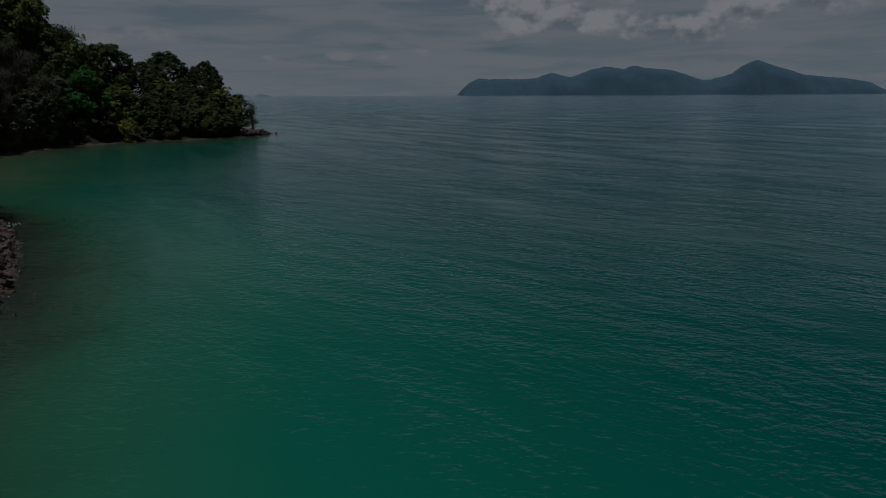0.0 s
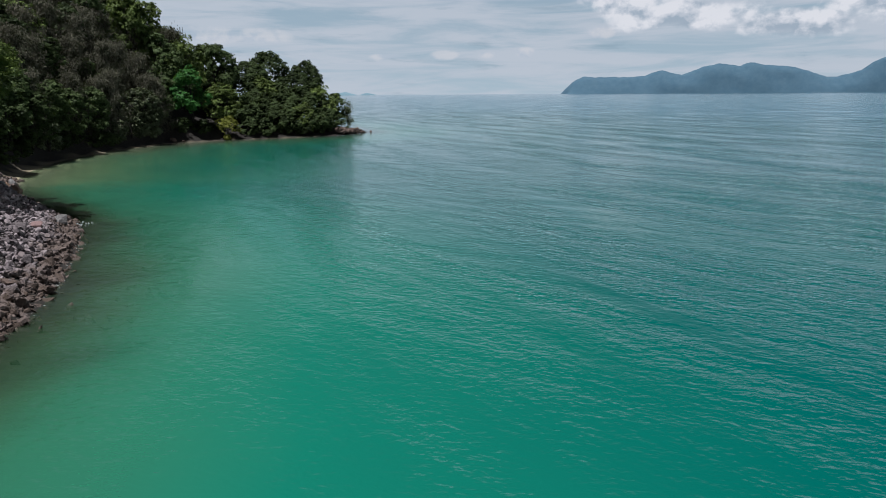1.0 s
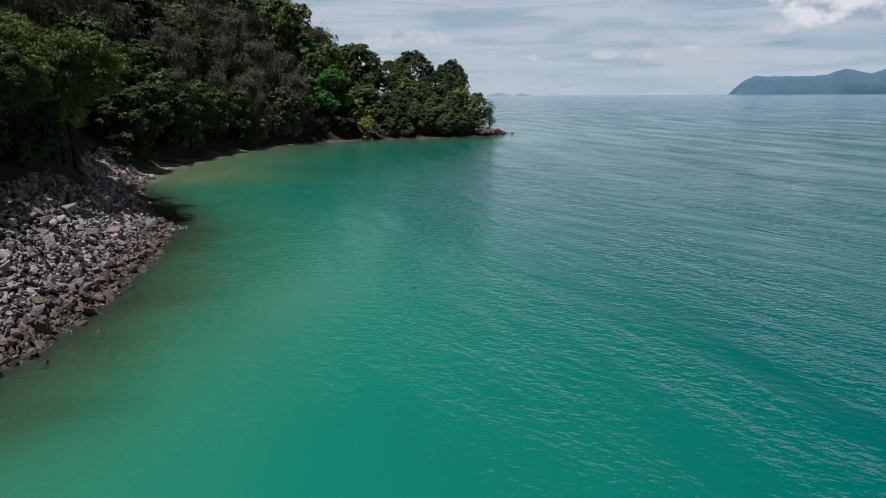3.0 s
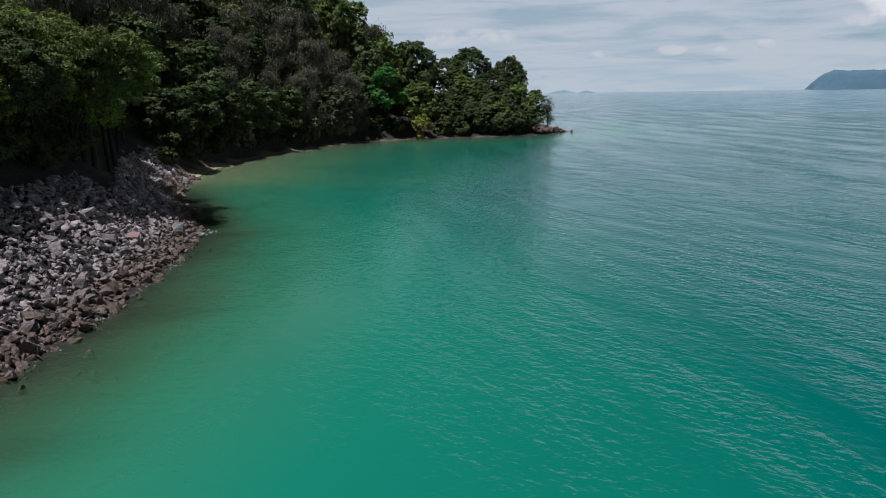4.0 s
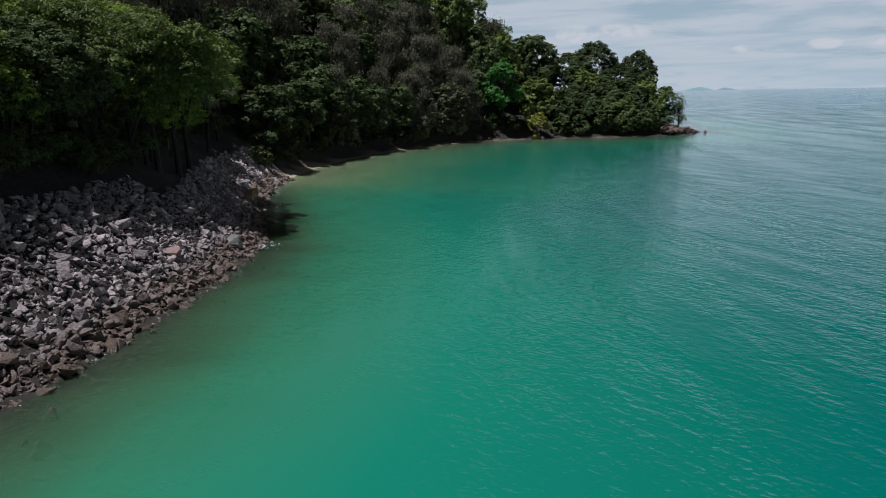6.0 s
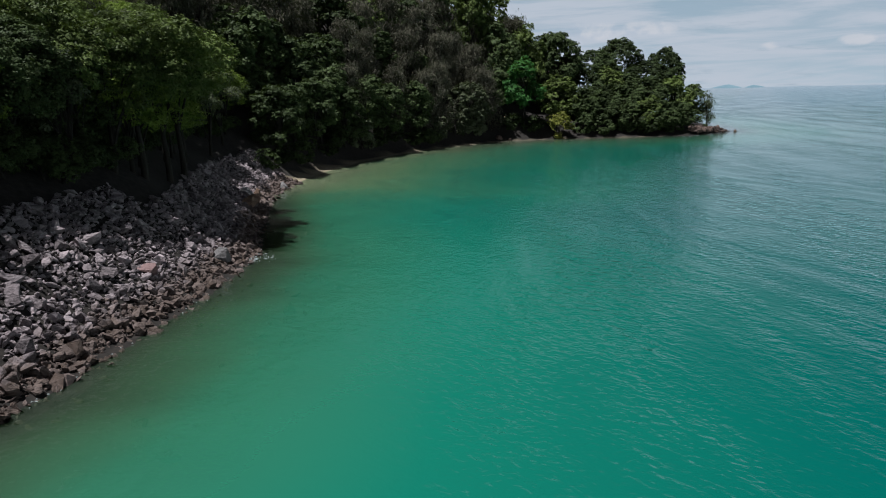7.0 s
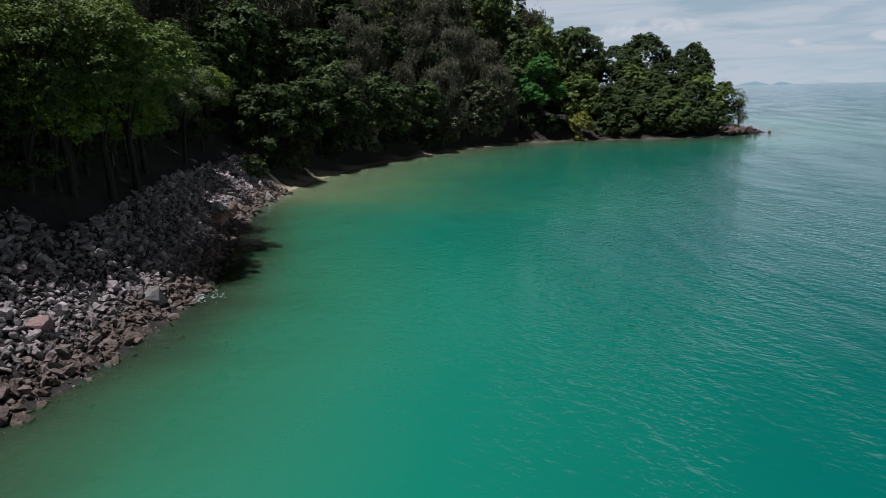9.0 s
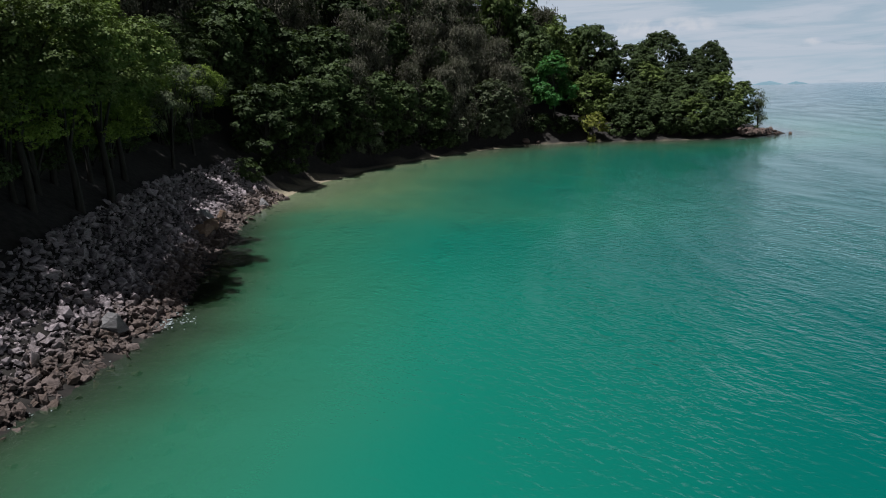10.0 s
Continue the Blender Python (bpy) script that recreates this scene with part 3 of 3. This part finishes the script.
yellow = broadleaf(52, 2.3, 5.4, 0.6, 18, 11, 12, 0.36, LEAF_YELLOW, "yellow-flowering bushy tree by the water", "yellow_tree", 0.9, tuft=0.5, fine=False)
hanging = broadleaf(53, 4.0, 9.0, 0.8, 36, 12, 13, 0.40, LEAF_PALE, "tree draped with pale creepers by the water", skirt=0.9, tuft=0.5, fine=False)
wispy = casuarina(54, 7.0, 2.2, 26, 1300, LEAF_PALE, "thin wispy tree at the tip of the cape")


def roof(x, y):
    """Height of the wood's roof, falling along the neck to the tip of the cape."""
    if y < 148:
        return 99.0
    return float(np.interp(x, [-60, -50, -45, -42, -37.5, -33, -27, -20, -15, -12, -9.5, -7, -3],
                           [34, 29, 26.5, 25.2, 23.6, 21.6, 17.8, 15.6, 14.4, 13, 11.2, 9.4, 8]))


def put(kind, x, y, scale=1.0, turn=0.0, dz=0.0, tall=1.0, top=None, first=set()):
    ob = PROTO[kind] if isinstance(kind, str) else kind
    g = float(ground_height(x, y)) + dz
    crown = [c for c in ob.children if c.name.startswith("crown")][0]
    high = max(v[2] for v in crown.bound_box) * scale
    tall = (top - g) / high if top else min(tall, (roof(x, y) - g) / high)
    if tall < 0.5:
        scale *= max(tall, 0.2) / 0.5
    m = pose(x, y, g, 0, 0, turn) @ Matrix.Diagonal((scale, scale, scale * tall if tall >= 0.5 else scale * 0.5, 1))
    if ob.name not in first:
        first.add(ob.name)
        ob.matrix_basis = m
        return ob
    return copy_thing(ob, m)


taken = []


def special(kind, x, y, scale=1.0, turn=0.0, dz=0.0, tall=1.0, gap=3.5, top=None):
    taken.append((x, y, gap))
    return put(kind, x, y, scale, turn, dz, tall, top)


special(bright, -33.4, 147.4, 1.05, 20, -0.3, 1.0, 4.6)
special(yellow, -26.8, 148.2, 0.95, 0, -0.7, gap=3.4)
special(hanging, -39.6, 135.5, 0.95, 40, gap=3.4)
special(wispy, -3.4, 175, 0.95, 0, gap=1.5)
special("far_olive", -9.5, 170.5, 1.1, 30, -0.3, 1.05, 4)
special("far_dark", -7.0, 177.0, 1.0, 170, -0.3, 1.05, 3.5)
special("far_dark", -14.0, 166.0, 1.0, 260, -0.3, 1.05, 3.5)
special("far_dome", -15.5, 177.0, 1.12, 80, -0.3, 1.0, 4)
special("far_dark", -6.0, 165.5, 0.62, 10, -0.3, 1.0, 2)
special("far_dark", -10.0, 186.0, 0.95, 10, -0.3, 1.0, 3)
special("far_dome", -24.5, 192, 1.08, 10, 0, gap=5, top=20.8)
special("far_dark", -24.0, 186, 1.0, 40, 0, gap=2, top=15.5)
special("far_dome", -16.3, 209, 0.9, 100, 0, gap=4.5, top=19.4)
for ox, oy, os in ((-25.0, 51.4, 1.05), (-26.4, 54.6, 1.0), (-28.6, 58.0, 1.05), (-32.0, 61.6, 0.95)):
    special("overhanging", ox, oy, os, oy * 3 % 40 - 10, -0.2, 1.0, 1.5)
for ox, oy, os in ((-12.5, 157.0, 0.7), (-9.5, 159.2, 0.7), (-7.2, 161.6, 0.62), (-15.5, 155.6, 0.75), (-31.0, 149.2, 0.9), (-34.8, 146.0, 0.9), (-29.4, 151.0, 0.8)):
    special("dark_bush", ox, oy, os, ox * 70 % 360, 0, 0.9, 0.5)
for cx, cy, cs, kind in ((-50, 114, 1.0, "mid_grey"), (-50, 122, 1.05, "mid_dark"), (-48, 129, 0.95, "mid_grey"), (-45.5, 136, 0.95, "mid_grey"),
                         (-42, 144, 0.9, "mid_grey"), (-56, 118, 1.15, "mid_dark"), (-56, 128, 1.2, "mid_olive"), (-53, 137, 1.2, "mid_dark"),
                         (-49, 145, 1.05, "mid_grey"), (-46, 152, 1.1, "mid_olive"), (-53, 160, 1.2, "mid_dark"), (-50, 172, 1.2, "mid_olive"),
                         (-40.5, 152.5, 1.05, "far_dark"), (-37.5, 160, 1.0, "far_olive"), (-33.0, 168, 0.95, "far_dome"), (-37, 175, 1.1, "far_dark"),
                         (-42, 166, 1.1, "far_olive"), (-27, 176, 0.95, "far_dome"), (-53, 146, 1.4, "mid_dark")):
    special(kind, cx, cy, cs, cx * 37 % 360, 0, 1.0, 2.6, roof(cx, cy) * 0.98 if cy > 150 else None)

rng = np.random.RandomState(77)
pts = np.array(SHORE, float)
seg = np.hypot(*np.diff(pts, axis=0).T)
run = np.concatenate([[0], np.cumsum(seg)])


def along_shore(s):
    x, y = np.interp(s, run, pts[:, 0]), np.interp(s, run, pts[:, 1])
    x2, y2 = np.interp(s + 3, run, pts[:, 0]), np.interp(s + 3, run, pts[:, 1])
    x1, y1 = np.interp(s - 3, run, pts[:, 0]), np.interp(s - 3, run, pts[:, 1])
    t = np.array([x2 - x1, y2 - y1])
    t = t / np.linalg.norm(t)
    return np.array([x, y]), np.array([-t[1], t[0]])


def free(x, y):
    return all((x - a) ** 2 + (y - b) ** 2 > g * g for a, b, g in taken)


# the slope above the rubble: smaller trees, the front row hanging over the stones
for inland, step, size0 in ((6.5, 2.7, 0.92), (8.8, 3.0, 1.0), (11.8, 3.3, 1.05), (15.2, 3.6, 1.1), (19.2, 4.0, 1.15), (23.5, 4.4, 1.2)):
    s = run[3]
    while s < run[13] + 3:
        p, n_in = along_shore(s)
        x, y = p + n_in * (inland + (1.7 if p[1] < 48 and inland < 7 else 0) + rng.normal() * 0.5) + rng.normal(size=2) * 0.4
        s += step * rng.uniform(0.85, 1.15)
        if y < 27 + inland * 0.55 or x < -52 or shore_distance(np.array(x), np.array(y)) < inland - 1.6:
            continue
        u = rng.uniform()
        kind = "near_lush" if u < 0.42 else "near_olive" if u < 0.62 else "near_dark" if u < 0.86 else "near_pale"
        if inland > 14 and y > 55 and rng.uniform() < 0.3:
            kind = "near_grey"
        taken.append((x, y, 2.4))
        put(kind, x, y, size0 * rng.uniform(0.85, 1.15), rng.uniform(0, 360), -0.4, rng.uniform(0.9, 1.15))
# undergrowth in the shade behind the front row
s = run[3] + 2
while s < run[13]:
    p, n_in = along_shore(s)
    s += rng.uniform(0.6, 1.0)
    x, y = p + n_in * rng.uniform(6.8, 9.6)
    if y > 30:
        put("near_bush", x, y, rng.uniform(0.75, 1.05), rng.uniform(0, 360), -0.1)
# the woods round the bay
for inland, step, big in ((2.3, 4.2, 0.75), (3.4, 3.6, 0.8), (4.0, 3.5, 0.82), (8.6, 4.3, 0.95), (13.5, 4.8, 1.08), (19.5, 5.2, 1.2), (27, 6.2, 1.3)):
    s = run[12]
    while s < run[24]:
        p, n_in = along_shore(s)
        x, y = p + n_in * (inland + rng.normal() * 0.4) + rng.normal(size=2) * 0.5
        s += step * rng.uniform(0.85, 1.15)
        d = float(shore_distance(np.array(x), np.array(y)))
        if y < 78 or inland > 25 and y < 95 or d < max(inland * 0.7, 1.2) or inland > 3 and not free(x, y) or y > 158 and x > -7.5:
            continue
        u = rng.uniform()
        if inland < 3:
            # mostly dark leaves, standing in for the overhang's shade on the bushes
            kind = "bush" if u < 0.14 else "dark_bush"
            size = rng.uniform(0.8, 1.2) * (1.3 if y > 135 else 1.0)
        elif y < 152 or x < -40:
            kind = "mid_dark" if u < 0.42 else "mid_olive" if u < 0.62 else "mid_lush" if u < 0.78 else "mid_grey"
            if y < 125 and u > 0.5:
                kind = "mid_dark" if u < 0.8 else "mid_grey"
            if inland > 12 and rng.uniform() < 0.45:
                kind = "mid_grey"
            size = big * rng.uniform(0.85, 1.12)
        else:
            kind = "far_dark" if u < 0.8 else "far_olive"
            size = min(big, 0.85) * rng.uniform(0.85, 1.1)
        taken.append((x, y, 1.0 if inland < 3 else 1.8))
        put(kind, x, y, size, rng.uniform(0, 360), -0.1 if inland < 3 else -1.0, rng.uniform(0.98, 1.16))


# the wooded neck and back of the cape
for gx0 in np.arange(-62, -6, 5.8):
    for gy0 in np.arange(150, 212, 5.8):
        x, y = gx0 + rng.normal() * 0.9, gy0 + rng.normal() * 0.9
        if x < -55 or x > -36 and y > 168 or y > 198 or shore_distance(np.array(x), np.array(y)) < 5 or any((x - a) ** 2 + (y - b) ** 2 < 10 for a, b, g in taken) or not free(x, y):
            continue
        u = rng.uniform()
        kind = "far_dark" if u < 0.5 else "far_olive" if u < 0.85 else "mid_grey" if x < -40 else "far_dark"
        taken.append((x, y, 1.8))
        put(kind, x, y, rng.uniform(0.78, 0.98), rng.uniform(0, 360), -1.0, rng.uniform(0.98, 1.16))


# ---- rocks ----
def rock_hull(seed, points=13, squash=(1.0, 0.8, 0.62)):
    """An angular broken stone about one metre long: verts and triangles."""
    r = np.random.RandomState(seed)
    p = unit(r.normal(size=(points, 3))) * r.uniform(0.8, 1.0, (points, 1)) * 0.5 * np.array(squash)
    bm = bmesh.new()
    for q in p:
        bm.verts.new(q)
    res = bmesh.ops.convex_hull(bm, input=bm.verts)
    bmesh.ops.delete(bm, geom=[g for g in res["geom_interior"] if isinstance(g, bmesh.types.BMVert)], context="VERTS")
    bm.verts.index_update()
    v = np.array([q.co[:] for q in bm.verts])
    f = np.array([[q.index for q in g.verts] for g in bm.faces])
    bm.free()
    return v, f


HULLS = [rock_hull(100 + i, 9 + i % 6, (1.0, 0.65 + 0.06 * (i % 5), 0.42 + 0.08 * (i % 4))) for i in range(18)]


SIMPLE = [i for i in range(18) if i % 6 < 2]


def stone_pose(x, y, size, r, sink=0.22, z=None):
    z0 = float(ground_height(x, y)) if z is None else z
    q = Euler((r.normal() * 0.6, r.normal() * 0.6, r.uniform(0, 6.283))).to_matrix()
    sc = size * np.array([r.uniform(0.85, 1.2), r.uniform(0.85, 1.2), r.uniform(0.8, 1.15)])
    return np.array(q) * sc[None, :], np.array([x, y, z0 + size * sink])


def stone_meshes(mat):
    return [mesh_np("boulder", v, f, mat) for v, f in HULLS]


def boulder(name, x, y, size, mat, label, seed, hull=(1.0, 0.8, 0.7), points=22, z=None, sink=0.25):
    v, f = rock_hull(seed, points, hull)
    a, t = stone_pose(x, y, size, np.random.RandomState(seed), sink, z)
    ob = new(name, mesh_np(name, v @ a.T, f, mat))
    ob.location = t
    return tagged(ob, label, "rock", "large rocks on the shore")


boulder("boulder", -17.0, 43.9, 1.0, ROCK_PINK, "pinkish angular boulder on the rubble bank", 201, (1.0, 0.9, 0.9), 12)
boulder("boulder", -18.0, 49.6, 1.25, ROCK_PALE, "large pale grey boulder near the waterline", 202, (1.0, 0.8, 0.85), 12)
boulder("boulder", -28.6, 64.9, 1.7, ROCK_BROWN, "brown boulder at the water's edge", 203)
boulder("boulder", -27.6, 63.2, 1.4, ROCK_BROWN, "brown boulder at the water's edge", 204)
boulder("boulder", -29.8, 65.6, 1.5, ROCK_PALE, "pale boulder above the water's edge", 205)
boulder("boulder", -30.4, 67.6, 1.3, ROCK_BROWN, "brown boulder at the water's edge", 206)
boulder("boulder", -34.0, 75.8, 1.2, ROCK_PALE, "pale boulder where the sand begins", 207)
boulder("boulder", -35.8, 140.8, 1.7, ROCK_RED, "reddish boulder on the narrow beach", 208, z=0.15)
boulder("boulder", -34.0, 141.6, 0.9, ROCK_RED, "small reddish rock on the narrow beach", 209, z=0.05)
boulder("boulder", -12.9, 32.3, 1.3, ROCK_RED, "flat brown boulder at the waterline", 210, (1.0, 0.8, 0.45))

# rubble bank: broken stones tipped along the shore
bank = tagged(new("rubble_bank"), "bank of broken grey stones sloping into the sea", "rocks", kind="structure")
SHARED = stone_meshes(ROCK)
r = np.random.RandomState(5)
vs, fs, base, made = [], [], 0, 0
s_a, s_b = run[3] + 2, run[13] - 1
COUNT = 33000
s_all = r.uniform(s_a, s_b, COUNT)
edge = np.arange(COUNT) > 27000
inland_all = np.where(edge, r.uniform(-1.5, 1.0, COUNT), r.uniform(-1.6, 6.2, COUNT))
size_all = np.clip(r.lognormal(np.where(edge, -1.4, -1.53), 0.50), 0.13, 0.95)


def shore_point(s):
    return np.stack([np.interp(s, run, pts[:, 0]), np.interp(s, run, pts[:, 1])], 1)


p_all = shore_point(s_all)
inland_all = np.where((p_all[:, 1] > 50) & (inland_all > 4.6), inland_all - 4.0, inland_all)
t_all = unit(shore_point(s_all + 3) - shore_point(s_all - 3))
xy_all = p_all + np.stack([-t_all[:, 1], t_all[:, 0]], 1) * inland_all[:, None]
z_all = ground_height(xy_all[:, 0], xy_all[:, 1])
for i in range(COUNT):
    (x, y), inland, size = xy_all[i], inland_all[i], float(size_all[i])
    if y < 44 and inland > 0.2:
        size *= 1.12
    a, t = stone_pose(x, y, size, r, r.uniform(0.06, 0.36), z=float(z_all[i]))
    if inland < 0:
        t[2] -= 0.06 + 0.3 * min(1.0, -inland)
    k = r.choice(SIMPLE) if size < 0.3 else r.randint(len(HULLS))
    if made < 300 and 30 < y < 52 and 0.2 < inland < 4.6 and size > 0.40:
        ob = child("boulder", SHARED[k], bank)
        ob.matrix_basis = Matrix.Translation(t) @ Matrix(a.tolist()).to_4x4()
        made += 1
        continue
    v, f = HULLS[k]
    vs.append(v @ a.T + t)
    fs.append(f + base)
    base += len(v)

# larger stones lying on the bed off the bank
for i in range(80):
    p, n_in = along_shore(r.uniform(run[4], run[11]))
    x, y = p - n_in * r.uniform(0.8, 6.0)
    size = r.uniform(0.7, 2.6)
    a, t = stone_pose(x, y, size, r, 0.1)
    t[2] = min(-0.30 - size * 0.31, t[2])
    v, f = HULLS[r.randint(len(HULLS))]
    vs.append(v @ a.T + t)
    fs.append(f + base)
    base += len(v)
child("rubble", mesh_np("rubble", np.concatenate(vs), np.concatenate(fs), ROCK_JOINED), bank, "smaller broken stones, brown below the tide line", "stuff")

# rocky tip of the cape
tip = tagged(new("rock_outcrop"), "reddish-brown rocks at the tip of the cape", "rocks", kind="structure")
SHARED_RED = stone_meshes(ROCK_RED)
r = np.random.RandomState(8)
for i in range(120):
    u = r.uniform()
    x, y = -5.0 + 5.6 * u + r.normal() * 0.5, 161.5 + 9.0 * u ** 1.3 + r.normal() * 0.9
    size = r.uniform(0.6, 1.8) * (1.15 - 0.55 * u)
    a, t = stone_pose(x, y, size, r, 0.3)
    t[2] = max(-0.2, min(t[2], 1.6)) + (0.35 if u < 0.7 else 0)
    ob = child("boulder", SHARED_RED[r.randint(len(HULLS))], tip)
    ob.matrix_basis = Matrix.Translation(t) @ Matrix(a.tolist()).to_4x4()
boulder("boulder", 2.3, 171.0, 0.9, ROCK_RED, "low rock awash off the cape", 211, z=-0.1)
put("dark_bush", -3.2, 167.5, 0.55, 30)

# broken white water against the stones
FOAM, nt, b, pos = material("foam", 0.7, 0.3)
nt.links.new(ramp(nt, noise_tex(nt, pos, 9.0, 3), [(0.35, (0.08, 0.10, 0.095)), (0.65, (0.24, 0.26, 0.26))]), b.inputs["Base Color"])
r = np.random.RandomState(12)
vs, fs, base = [], [], 0
ang = np.linspace(0, 2 * np.pi, 9, endpoint=False)
for i in range(330):
    if i < 150:
        x, y = -18.3 + r.normal() * 0.55, 51.7 + r.normal() * 0.5
    else:
        p, n_in = along_shore(r.uniform(run[4], run[12]))
        x, y = p - n_in * r.normal() * 0.22
    rad = r.uniform(0.015, 0.06 if i < 150 else 0.04) * r.uniform(0.6, 1.3, 9)
    turn = r.uniform(0, 3.14)
    lx, ly = rad * np.cos(ang) * 1.7, rad * np.sin(ang) * 0.7
    ring = np.stack([x + lx * np.cos(turn) - ly * np.sin(turn), y + lx * np.sin(turn) + ly * np.cos(turn), np.full(9, 0.028)], 1)
    vs.append(np.concatenate([ring, [[x, y, 0.06]]]))
    fs.append(np.array([[k, (k + 1) % 9, 9] for k in range(9)]) + base)
    base += 10
tagged(new("foam", mesh_np("foam", np.concatenate(vs), np.concatenate(fs), FOAM, True)), "flecks of white foam along the stones", "foam", kind="stuff")

# kinds of tree that found no room
for ob in PROTO.values():
    if ob.matrix_basis.translation.length < 1:
        for part in ob.children:
            bpy.data.objects.remove(part)
        bpy.data.objects.remove(ob)
